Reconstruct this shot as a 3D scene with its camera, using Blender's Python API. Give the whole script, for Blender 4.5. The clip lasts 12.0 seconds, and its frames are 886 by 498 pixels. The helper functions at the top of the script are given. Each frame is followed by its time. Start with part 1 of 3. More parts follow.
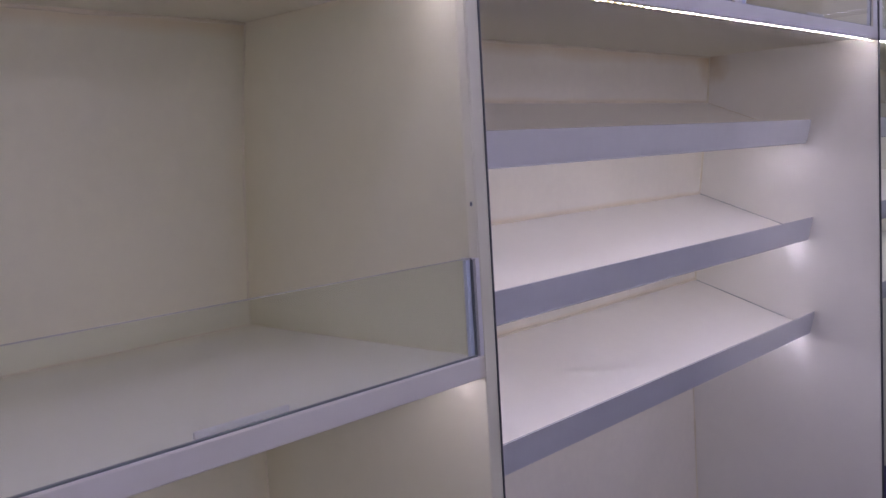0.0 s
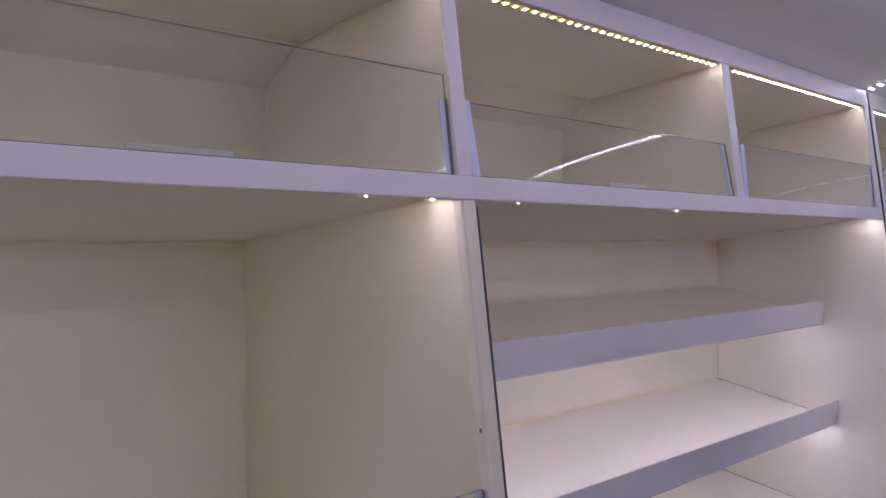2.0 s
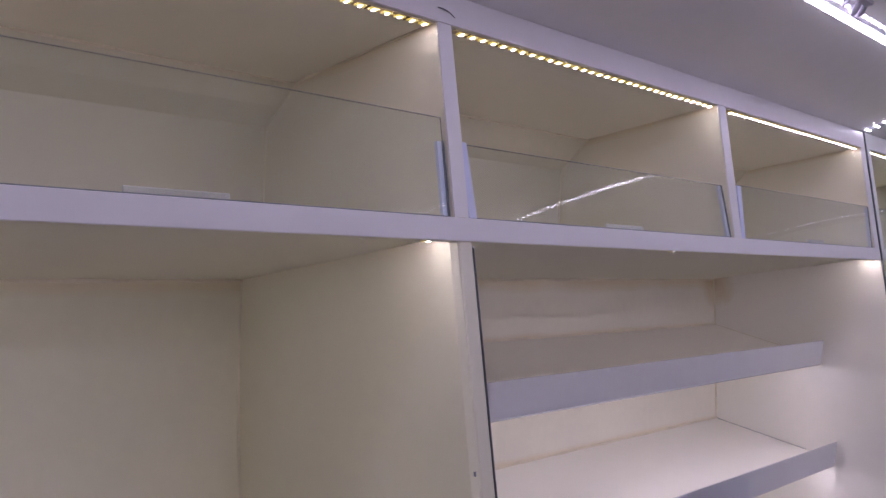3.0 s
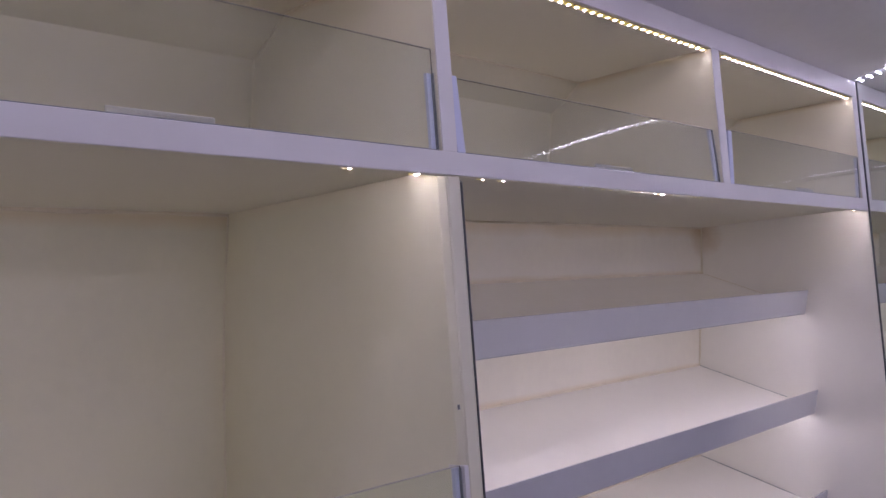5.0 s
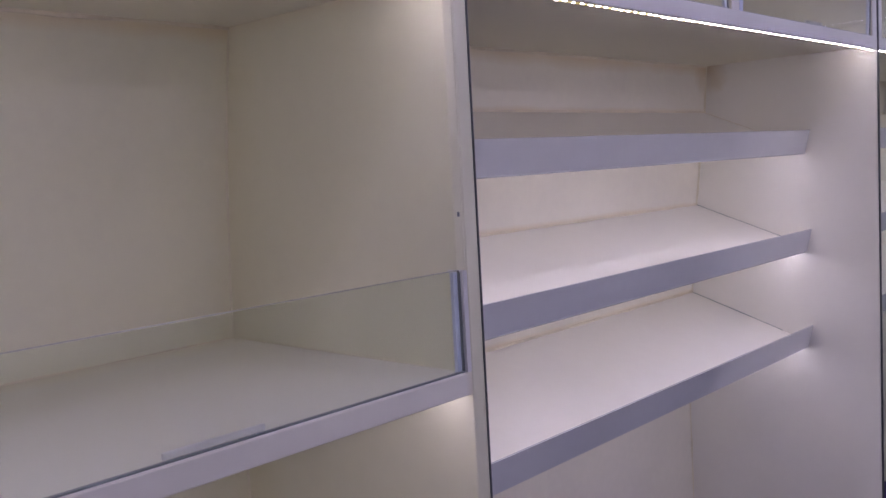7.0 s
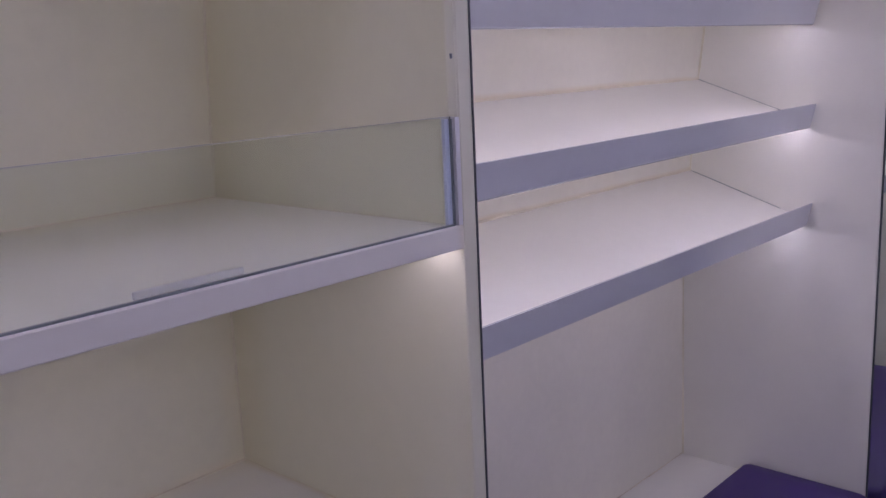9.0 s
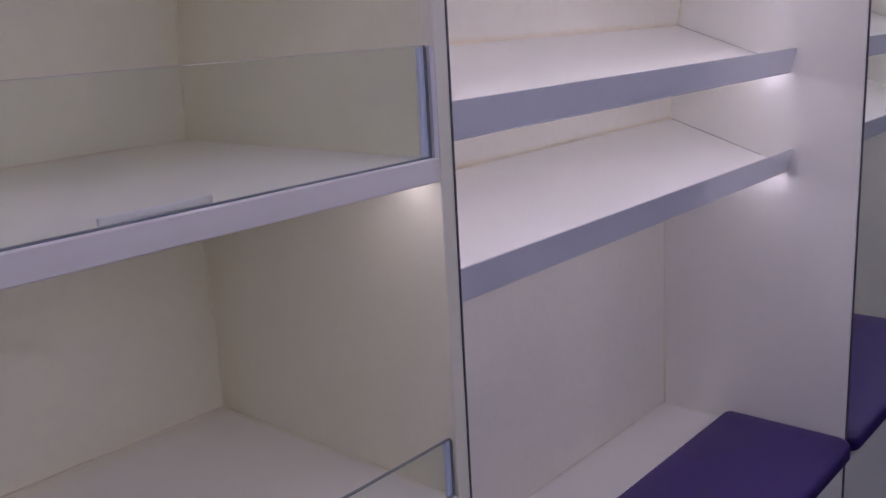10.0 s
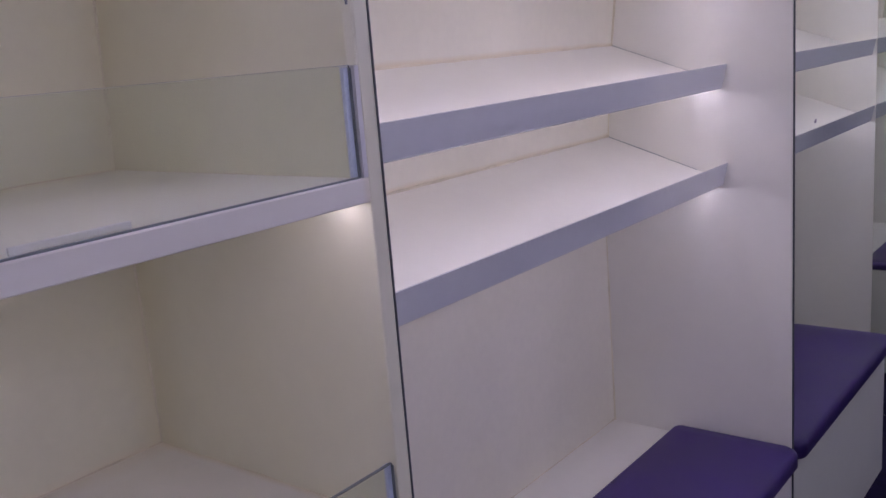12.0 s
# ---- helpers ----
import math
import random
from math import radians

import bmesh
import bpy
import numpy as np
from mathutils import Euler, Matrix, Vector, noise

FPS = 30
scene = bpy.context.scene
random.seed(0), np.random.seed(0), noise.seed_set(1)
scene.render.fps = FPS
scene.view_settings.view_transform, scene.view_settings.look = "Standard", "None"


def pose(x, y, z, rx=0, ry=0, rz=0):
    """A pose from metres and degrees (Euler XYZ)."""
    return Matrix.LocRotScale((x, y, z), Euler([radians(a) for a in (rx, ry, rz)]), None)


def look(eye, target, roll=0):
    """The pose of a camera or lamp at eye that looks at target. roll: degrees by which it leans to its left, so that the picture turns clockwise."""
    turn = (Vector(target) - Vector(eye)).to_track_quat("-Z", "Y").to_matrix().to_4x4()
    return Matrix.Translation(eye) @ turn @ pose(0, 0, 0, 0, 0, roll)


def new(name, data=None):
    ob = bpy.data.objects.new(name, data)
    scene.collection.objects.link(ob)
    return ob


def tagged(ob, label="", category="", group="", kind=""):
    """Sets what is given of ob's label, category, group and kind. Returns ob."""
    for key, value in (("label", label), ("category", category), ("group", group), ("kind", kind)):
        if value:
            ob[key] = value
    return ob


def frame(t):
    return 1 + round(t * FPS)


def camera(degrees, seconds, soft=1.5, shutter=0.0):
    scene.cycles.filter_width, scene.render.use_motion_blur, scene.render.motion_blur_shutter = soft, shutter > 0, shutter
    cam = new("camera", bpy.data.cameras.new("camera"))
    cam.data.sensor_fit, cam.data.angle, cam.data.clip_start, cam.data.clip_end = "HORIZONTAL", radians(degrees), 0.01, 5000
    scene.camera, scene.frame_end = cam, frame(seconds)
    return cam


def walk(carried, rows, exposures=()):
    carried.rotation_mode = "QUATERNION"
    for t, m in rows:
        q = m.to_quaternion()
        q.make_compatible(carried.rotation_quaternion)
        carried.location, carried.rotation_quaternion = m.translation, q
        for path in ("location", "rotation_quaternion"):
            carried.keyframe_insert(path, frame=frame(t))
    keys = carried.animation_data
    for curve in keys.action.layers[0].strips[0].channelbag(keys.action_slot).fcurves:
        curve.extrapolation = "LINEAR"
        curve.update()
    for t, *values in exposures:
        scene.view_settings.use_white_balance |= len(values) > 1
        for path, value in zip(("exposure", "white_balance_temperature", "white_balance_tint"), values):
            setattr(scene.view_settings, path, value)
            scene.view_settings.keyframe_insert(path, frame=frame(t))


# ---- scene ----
cam = camera(51.5, 12.0, soft=1.5)
PATH = [
    (0, (-0.724, -0.609, 1.383), (0.728, 0.751, 1.177), -3.4),
    (0.5, (-0.707, -0.6, 1.391), (0.747, 0.77, 1.288), -4.5),
    (1, (-0.7, -0.597, 1.407), (0.755, 0.774, 1.397), -5.0),
    (1.5, (-0.693, -0.592, 1.421), (0.765, 0.775, 1.506), -5.5),
    (2, (-0.687, -0.589, 1.435), (0.77, 0.771, 1.598), -5.6),
    (2.5, (-0.687, -0.595, 1.444), (0.766, 0.761, 1.671), -5.5),
    (4.5, (-0.678, -0.589, 1.44), (0.791, 0.754, 1.642), -4.1),
    (5, (-0.681, -0.59, 1.426), (0.793, 0.755, 1.554), -4.2),
    (5.5, (-0.68, -0.589, 1.418), (0.796, 0.76, 1.457), -3.8),
    (6, (-0.683, -0.588, 1.403), (0.794, 0.761, 1.372), -3.7),
    (6.5, (-0.687, -0.59, 1.391), (0.781, 0.764, 1.282), -3.5),
    (7, (-0.692, -0.595, 1.38), (0.765, 0.762, 1.197), -3.2),
    (7.5, (-0.687, -0.59, 1.367), (0.763, 0.765, 1.119), -3.0),
    (9.5, (-0.656, -0.564, 1.315), (0.782, 0.752, 0.866), -2.8),
    (10, (-0.653, -0.564, 1.297), (0.793, 0.731, 0.814), -3.2),
    (10.5, (-0.651, -0.564, 1.28), (0.808, 0.706, 0.77), -3.7),
    (11, (-0.645, -0.563, 1.275), (0.834, 0.685, 0.768), -4.2),
    (11.5, (-0.642, -0.57, 1.28), (0.858, 0.666, 0.81), -4.3),
    (12, (-0.637, -0.574, 1.286), (0.887, 0.647, 0.856), -4.6),
]
walk(cam, [(t, look(eye, target, roll)) for t, eye, target, roll in PATH],
     [(0.0, -0.74, 5870, 29.5), (2.5, -0.65, 6120, 30), (5.5, -0.68, 6060, 30), (7.5, -0.66, 5920, 30), (9.5, -0.68, 5800, 31), (10.5, -0.62, 5820, 30.5), (12.0, -0.56, 5860, 30.5)])

# ---- world, light and exposure ----
world = bpy.data.worlds.new("world")
scene.world = world
world.use_nodes = True
world.node_tree.nodes["Background"].inputs[0].default_value = (0.02, 0.02, 0.022, 1)
world.node_tree.nodes["Background"].inputs[1].default_value = 0.2
UPPER_LED = 128.0        # tapes in the overhead compartments
WARM_LED = 225.0       # tapes under the boards, warm white
SHELF_LED = 85.0      # tapes under the tilted shelves
EDGE_LED = 62.0       # tape over the mirror, cool white
COOL_LED = 34.0       # ceiling tape before the cabinets, cool white
FILL_LED = 350.0       # added fill tapes, out of view on the other sides of the room

# main levels (z), widths (x) and depths (y), metres; the cabinet fronts stand in the plane y = 0
W = 1.2               # bay between the divider and the end mirror
DEPTH = 0.44          # the carcasses reach back to the wall
# the outer wall bows: the cabinets are shallower towards the ceiling (y, z)
BAY_BACK = ((0.352, 1.5606), (0.361, 1.46), (0.374, 1.36), (0.386, 1.26), (0.403, 1.06), (0.417, 0.83), (0.414, 0.385), (0.414, 0.0))
DISPLAY_DEPTHS = ((0.359, 1.5606), (0.377, 1.46), (0.387, 1.38), (0.395, 1.27), (0.403, 1.17), (0.399, 1.04), (0.399, 0.82), (0.399, 0.0))
PANEL_X = -0.0205     # display side of the divider panel
LINING_X = -0.0265    # display side of the lining sheet on it
LEFT = -1.25          # far side of the open display cabinet
BEAM_LO, BEAM_HI = 1.554, 1.578
TOP_LO, CEIL = 1.777, 1.811


def ceil_z(y):
    """Height of the vaulted ceiling, which rises from the cabinet fronts to the middle of the room."""
    y = min(y, 0.0)
    return CEIL - 0.2157 * y - 0.144 * y * y


SHELF_A, SHELF_B = 1.174, 0.826


# ---- materials ----
def material(name, base, rough=0.4, metal=0.0, mottle=0.06, scale=6.0, bump=0.0, bump_scale=180.0, spec=0.5, coat=0.0, wear=0.0, tint=None):
    m = bpy.data.materials.new(name)
    m.use_nodes = True
    nt = m.node_tree
    b = nt.nodes["Principled BSDF"]
    b.inputs["Roughness"].default_value = rough
    b.inputs["Metallic"].default_value = metal
    b.inputs["Specular IOR Level"].default_value = spec
    b.inputs["Coat Weight"].default_value = coat
    co = nt.nodes.new("ShaderNodeTexCoord")
    big = nt.nodes.new("ShaderNodeTexNoise")
    big.inputs["Scale"].default_value = scale
    big.inputs["Detail"].default_value = 2
    nt.links.new(co.outputs["Object"], big.inputs["Vector"])
    fine = nt.nodes.new("ShaderNodeTexNoise")
    fine.inputs["Scale"].default_value = scale * 14
    fine.inputs["Detail"].default_value = 3
    nt.links.new(co.outputs["Object"], fine.inputs["Vector"])
    both = nt.nodes.new("ShaderNodeMath")
    both.operation = "MULTIPLY_ADD"
    both.inputs[1].default_value = 0.35
    nt.links.new(fine.outputs["Fac"], both.inputs[0])
    nt.links.new(big.outputs["Fac"], both.inputs[2])
    ramp = nt.nodes.new("ShaderNodeValToRGB")
    lo = tint or tuple(c * (1 - mottle * 2) for c in base)
    ramp.color_ramp.interpolation = "EASE"
    ramp.color_ramp.elements[0].position = 0.30
    ramp.color_ramp.elements[0].color = (*lo, 1)
    ramp.color_ramp.elements[1].position = 1.0
    ramp.color_ramp.elements[1].color = (*base, 1)
    nt.links.new(both.outputs[0], ramp.inputs[0])
    nt.links.new(ramp.outputs[0], b.inputs["Base Color"])
    vary = nt.nodes.new("ShaderNodeMapRange")
    vary.inputs["To Min"].default_value = max(0.03, rough - 0.08 - wear)
    vary.inputs["To Max"].default_value = min(1.0, rough + 0.10 + wear)
    nt.links.new(big.outputs["Fac"], vary.inputs["Value"])
    nt.links.new(vary.outputs[0], b.inputs["Roughness"])
    if bump:
        bn = nt.nodes.new("ShaderNodeTexNoise")
        bn.inputs["Scale"].default_value = bump_scale
        bn.inputs["Detail"].default_value = 4
        nt.links.new(co.outputs["Object"], bn.inputs["Vector"])
        bp = nt.nodes.new("ShaderNodeBump")
        bp.inputs["Strength"].default_value = bump
        bp.inputs["Distance"].default_value = 0.002
        nt.links.new(bn.outputs["Fac"], bp.inputs["Height"])
        nt.links.new(bp.outputs[0], b.inputs["Normal"])
    return m


def glowing(name, color, strength):
    m = bpy.data.materials.new(name)
    m.use_nodes = True
    b = m.node_tree.nodes["Principled BSDF"]
    b.inputs["Base Color"].default_value = (0.9, 0.85, 0.6, 1)
    b.inputs["Emission Color"].default_value = (*color, 1)
    b.inputs["Emission Strength"].default_value = strength
    return m


LAMINATE = material("white_laminate", (0.865, 0.845, 0.755), 0.44, mottle=0.025, scale=3.0, bump=0.02, bump_scale=260, wear=0.02)
AGED = material("yellowed_white_board", (0.81, 0.775, 0.62), 0.42, mottle=0.015, scale=3.0, wear=-0.04)
LINING = material("white_wall_lining", (0.86, 0.84, 0.76), 0.5, mottle=0.05, scale=4.0, bump=0.10, bump_scale=120, wear=0.05)
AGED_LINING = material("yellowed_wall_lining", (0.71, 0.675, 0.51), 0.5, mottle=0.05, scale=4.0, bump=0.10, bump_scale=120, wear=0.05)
EDGE = material("white_gloss_edge", (0.755, 0.75, 0.73), 0.37, mottle=0.015, scale=5.0, wear=-0.04)
FASCIA = material("glossy_white_fascia", (0.805, 0.82, 0.84), 0.09, mottle=0.03, scale=4.0, spec=0.7, coat=0.5)
CEILING = material("glossy_white_ceiling", (0.91, 0.89, 0.86), 0.20, mottle=0.04, scale=2.5, bump=0.02, bump_scale=30, wear=-0.05)
PAINTED = material("grey_white_painted_trim", (0.72, 0.70, 0.69), 0.30, mottle=0.04, scale=3.0)
CUT_EDGE = material("ground_glass_edge", (0.46, 0.47, 0.42), 0.3, mottle=0.1, scale=40)
PLASTIC = material("pale_blue_plastic", (0.62, 0.67, 0.82), 0.3, mottle=0.04, scale=20)
SEAL = material("dark_seal", (0.075, 0.085, 0.085), 0.45, mottle=0.1, scale=30)
GASKET = material("grey_gasket", (0.21, 0.24, 0.24), 0.4, mottle=0.1, scale=40)
CAULK = material("yellowed_sealant", (0.80, 0.73, 0.55), 0.55, mottle=0.10, scale=16, bump=0.4, bump_scale=90)
PALE_CAULK = material("cream_sealant", (0.83, 0.78, 0.60), 0.55, mottle=0.06, scale=16)
VINYL = material("purple_vinyl", (0.050, 0.023, 0.160), 0.40, mottle=0.12, scale=9, bump=0.25, bump_scale=420, spec=0.45, wear=0.0)
CARPET = material("dark_purple_carpet", (0.018, 0.012, 0.055), 0.95, mottle=0.25, scale=40, bump=0.8, bump_scale=500, spec=0.2)
COOL_TAPE = material("white_led_tape", (0.72, 0.73, 0.80), 0.5, mottle=0.05, scale=60)
CHIP = material("black_resistor", (0.015, 0.015, 0.015), 0.4, mottle=0.1, scale=60)
GREY_PLASTIC = material("grey_plastic", (0.42, 0.41, 0.45), 0.45, mottle=0.1, scale=25)
LED_WARM = glowing("warm_led", (0.98, 0.89, 0.85), WARM_LED)
LED_UPPER = glowing("upper_led", (0.97, 0.89, 0.86), UPPER_LED)
TAPE = glowing("glowing_yellow_tape", (1.0, 0.74, 0.07), 1.2)
YELLOW_TAPE = material("yellow_tape", (0.70, 0.58, 0.34), 0.5, mottle=0.06, scale=60)
LED_SHELF = glowing("shelf_led", (0.96, 0.91, 1.0), SHELF_LED)
LED_DISPLAY = glowing("display_led", (0.97, 0.89, 0.97), SHELF_LED * 0.85)
LED_FILL = glowing("fill_led", (0.865, 0.83, 1.05), FILL_LED)
LED_CROSS_FILL = glowing("cross_fill_led", (0.865, 0.83, 1.05), FILL_LED * 0.4)
LED_UPPER_DIM = glowing("dimmer_upper_led", (0.97, 0.89, 0.86), UPPER_LED * 0.92)
LED_EDGE = glowing("edge_led", (0.90, 0.89, 1.0), EDGE_LED)
LED_WARM_DIM = glowing("dimmer_warm_led", (0.97, 0.89, 0.92), WARM_LED * 1.0)
LED_COOL = glowing("cool_led", (0.865, 0.83, 1.05), COOL_LED)

MIRROR = bpy.data.materials.new("mirror_glass")
MIRROR.use_nodes = True
_b = MIRROR.node_tree.nodes["Principled BSDF"]
_b.inputs["Base Color"].default_value = (0.85, 0.89, 0.86, 1)
_b.inputs["Metallic"].default_value = 1.0
_b.inputs["Roughness"].default_value = 0.004

GLASS = bpy.data.materials.new("clear_glass")
GLASS.use_nodes = True
_n = GLASS.node_tree
_b = _n.nodes["Principled BSDF"]
_b.inputs["Base Color"].default_value = (0.92, 0.955, 0.918, 1)
_b.inputs["Roughness"].default_value = 0.0
_b.inputs["IOR"].default_value = 1.5
_b.inputs["Transmission Weight"].default_value = 1.0


FROST = bpy.data.materials.new("frosted_plastic")
FROST.use_nodes = True
_b = FROST.node_tree.nodes["Principled BSDF"]
_b.inputs["Base Color"].default_value = (0.86, 0.87, 0.92, 1)
_b.inputs["Roughness"].default_value = 0.35
_b.inputs["IOR"].default_value = 1.3
_b.inputs["Transmission Weight"].default_value = 0.92


# ---- building helpers ----
def link_mesh(name, bm, mat, parent=None, label="", smooth=False):
    me = bpy.data.meshes.new(name)
    bmesh.ops.recalc_face_normals(bm, faces=bm.faces[:])
    bm.to_mesh(me)
    bm.free()
    me.materials.append(mat)
    if smooth:
        for p in me.polygons:
            p.use_smooth = True
    ob = new(name, me)
    if parent:
        ob.parent = parent
    if label:
        tagged(ob, label)
    return ob


part = link_mesh


def add_box(bm, x0, x1, y0, y1, z0, z1, bevel=0.0, segments=1):
    m = Matrix.Translation(((x0 + x1) / 2, (y0 + y1) / 2, (z0 + z1) / 2)) @ Matrix.Diagonal((x1 - x0, y1 - y0, z1 - z0, 1))
    made = bmesh.ops.create_cube(bm, size=1, matrix=m)["verts"]
    if bevel:
        edges = list({e for v in made for e in v.link_edges})
        bmesh.ops.bevel(bm, geom=edges, offset=bevel, segments=segments, affect="EDGES", profile=0.5)
    return bm


def box(x0, x1, y0, y1, z0, z1, bevel=0.0, segments=1):
    return add_box(bmesh.new(), x0, x1, y0, y1, z0, z1, bevel, segments)


def prism(profile, x0, x1):
    """A profile of (y, z) corners drawn out along x."""
    bm = bmesh.new()
    a = [bm.verts.new((x0, y, z)) for y, z in profile]
    b = [bm.verts.new((x1, y, z)) for y, z in profile]
    bm.faces.new(a)
    bm.faces.new(b[::-1])
    for i in range(len(a)):
        j = (i + 1) % len(a)
        bm.faces.new((a[i], b[i], b[j], a[j]))
    return bm


def lipped_board(x0, x1, depth, z0, z1, g0, deep):
    """A board with a low front lip that screens a light tape, and softened front arrises."""
    return prism([(0.0, z0 + 0.0012), (0.0, z1 - 0.0012), (0.0012, z1), (depth, z1), (depth, z0 + deep), (g0, z0 + deep), (g0, z0), (0.0012, z0)], x0, x1)


def thing(name, label, category, group="", kind="", at=(0, 0, 0)):
    ob = tagged(new(name), label, category, group, kind)
    ob.empty_display_size = 0.05
    ob.location = at
    return ob


def bead(p, q, size=0.003, seed=0):
    """An uneven bead of sealant from p to q."""
    return bead_along((p, q), size, seed)


def bead_along(points, size=0.003, seed=0):
    """An uneven bead of sealant along a run of points."""
    rnd = random.Random(seed)
    bm = bmesh.new()
    for p, q in zip(points, points[1:]):
        p, q = Vector(p), Vector(q)
        way = q - p
        n = max(4, int(way.length / 0.03))
        side = way.orthogonal().normalized()
        up = way.normalized().cross(side)
        rings = []
        for i in range(n + 1):
            c = p + way * (i / n)
            r = 0.75 * size * rnd.uniform(0.5, 1.3)
            c += side * rnd.uniform(-0.25, 0.25) * size
            rings.append([bm.verts.new(c + (side * math.cos(a) + up * math.sin(a)) * r) for a in (0, 1.57, 3.14, 4.71)])
        for u, v in zip(rings, rings[1:]):
            for k in range(4):
                bm.faces.new((u[k], u[(k + 1) % 4], v[(k + 1) % 4], v[k]))
    return bm


def depth_at(profile, z):
    """How deep a back panel lies at a height."""
    for (y0, z0), (y1, z1) in zip(profile, profile[1:]):
        if z1 <= z <= z0:
            return y0 + (y1 - y0) * (z0 - z) / (z0 - z1)
    return profile[0][0] if z > profile[0][1] else profile[-1][0]


def run_of(profile, z0, z1):
    """The points (y, z) of a back panel between two heights."""
    return [(depth_at(profile, z0), z0)] + [(y, z) for y, z in reversed(profile) if z0 < z < z1] + [(depth_at(profile, z1), z1)]


STAINED = material("stained_wall_lining", (0.86, 0.825, 0.69), 0.5, mottle=0.05, scale=4.0, bump=0.10, bump_scale=120, wear=0.05)


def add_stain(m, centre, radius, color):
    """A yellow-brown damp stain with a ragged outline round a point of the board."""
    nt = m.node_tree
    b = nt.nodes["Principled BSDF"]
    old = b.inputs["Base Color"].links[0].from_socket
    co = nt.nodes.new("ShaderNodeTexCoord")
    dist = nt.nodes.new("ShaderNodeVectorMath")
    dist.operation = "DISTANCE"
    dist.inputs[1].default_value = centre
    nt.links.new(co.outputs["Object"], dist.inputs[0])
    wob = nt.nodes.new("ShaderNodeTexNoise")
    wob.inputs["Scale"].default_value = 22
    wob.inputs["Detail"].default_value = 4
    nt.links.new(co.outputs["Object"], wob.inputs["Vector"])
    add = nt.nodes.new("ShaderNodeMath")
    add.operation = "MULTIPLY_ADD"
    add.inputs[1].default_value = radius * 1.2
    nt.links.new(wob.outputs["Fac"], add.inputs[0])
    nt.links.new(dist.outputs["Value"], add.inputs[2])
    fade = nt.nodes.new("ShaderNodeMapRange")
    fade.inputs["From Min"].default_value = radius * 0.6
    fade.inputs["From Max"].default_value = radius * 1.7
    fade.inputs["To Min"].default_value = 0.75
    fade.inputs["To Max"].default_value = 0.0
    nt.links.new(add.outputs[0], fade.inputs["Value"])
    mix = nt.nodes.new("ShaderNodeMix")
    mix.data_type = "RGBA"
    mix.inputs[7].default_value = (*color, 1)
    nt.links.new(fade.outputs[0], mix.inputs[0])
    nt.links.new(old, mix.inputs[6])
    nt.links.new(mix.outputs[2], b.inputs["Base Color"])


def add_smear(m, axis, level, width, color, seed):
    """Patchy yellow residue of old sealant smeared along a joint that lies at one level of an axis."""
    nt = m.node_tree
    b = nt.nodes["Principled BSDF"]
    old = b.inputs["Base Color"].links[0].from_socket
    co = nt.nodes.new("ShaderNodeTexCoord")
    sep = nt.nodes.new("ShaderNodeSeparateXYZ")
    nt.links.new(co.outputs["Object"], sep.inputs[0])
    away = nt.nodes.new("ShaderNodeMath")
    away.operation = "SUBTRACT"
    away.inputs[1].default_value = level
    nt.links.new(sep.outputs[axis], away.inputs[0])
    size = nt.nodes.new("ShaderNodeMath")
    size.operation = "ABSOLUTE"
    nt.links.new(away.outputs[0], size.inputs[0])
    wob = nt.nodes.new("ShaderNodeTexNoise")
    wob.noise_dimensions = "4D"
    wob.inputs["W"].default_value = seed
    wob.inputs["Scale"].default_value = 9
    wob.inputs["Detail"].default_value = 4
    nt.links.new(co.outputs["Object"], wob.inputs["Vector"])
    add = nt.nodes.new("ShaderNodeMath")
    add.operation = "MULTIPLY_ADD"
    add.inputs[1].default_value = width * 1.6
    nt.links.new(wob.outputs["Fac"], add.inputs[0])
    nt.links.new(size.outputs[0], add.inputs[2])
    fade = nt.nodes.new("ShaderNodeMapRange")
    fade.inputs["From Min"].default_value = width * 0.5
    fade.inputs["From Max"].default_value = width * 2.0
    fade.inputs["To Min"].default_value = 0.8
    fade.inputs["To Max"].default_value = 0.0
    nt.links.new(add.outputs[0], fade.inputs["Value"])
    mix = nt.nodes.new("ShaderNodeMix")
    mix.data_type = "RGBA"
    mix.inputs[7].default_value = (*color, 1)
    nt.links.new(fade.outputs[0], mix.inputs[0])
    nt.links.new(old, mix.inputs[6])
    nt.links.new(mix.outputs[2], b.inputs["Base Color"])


CREAM = material("cream_laminate", (0.825, 0.81, 0.625), 0.44, mottle=0.03, scale=3.0, bump=0.02, bump_scale=260, wear=0.02)
DISPLAY_BACK = material("smeared_wall_lining", (0.805, 0.79, 0.60), 0.5, mottle=0.05, scale=4.0, bump=0.10, bump_scale=120, wear=0.05)
BAY_SIDE = material("stained_white_laminate", (0.865, 0.845, 0.755), 0.44, mottle=0.025, scale=3.0, bump=0.02, bump_scale=260, wear=0.02)
DISPLAY_SHELF = material("smeared_white_laminate", (0.865, 0.845, 0.755), 0.44, mottle=0.03, scale=3.0, bump=0.02, bump_scale=260, wear=0.02)
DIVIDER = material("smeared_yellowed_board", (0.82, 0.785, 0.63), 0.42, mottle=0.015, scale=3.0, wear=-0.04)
SMEAR = (0.70, 0.58, 0.36)
PALE_SMEAR = (0.81, 0.745, 0.56)
OLIVE_SMEAR = (0.76, 0.715, 0.50)
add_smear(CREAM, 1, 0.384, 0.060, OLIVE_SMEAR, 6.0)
add_smear(CREAM, 2, BEAM_LO + 0.004, 0.013, PALE_SMEAR, 7.0)
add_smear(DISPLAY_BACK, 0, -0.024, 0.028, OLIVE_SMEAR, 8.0)
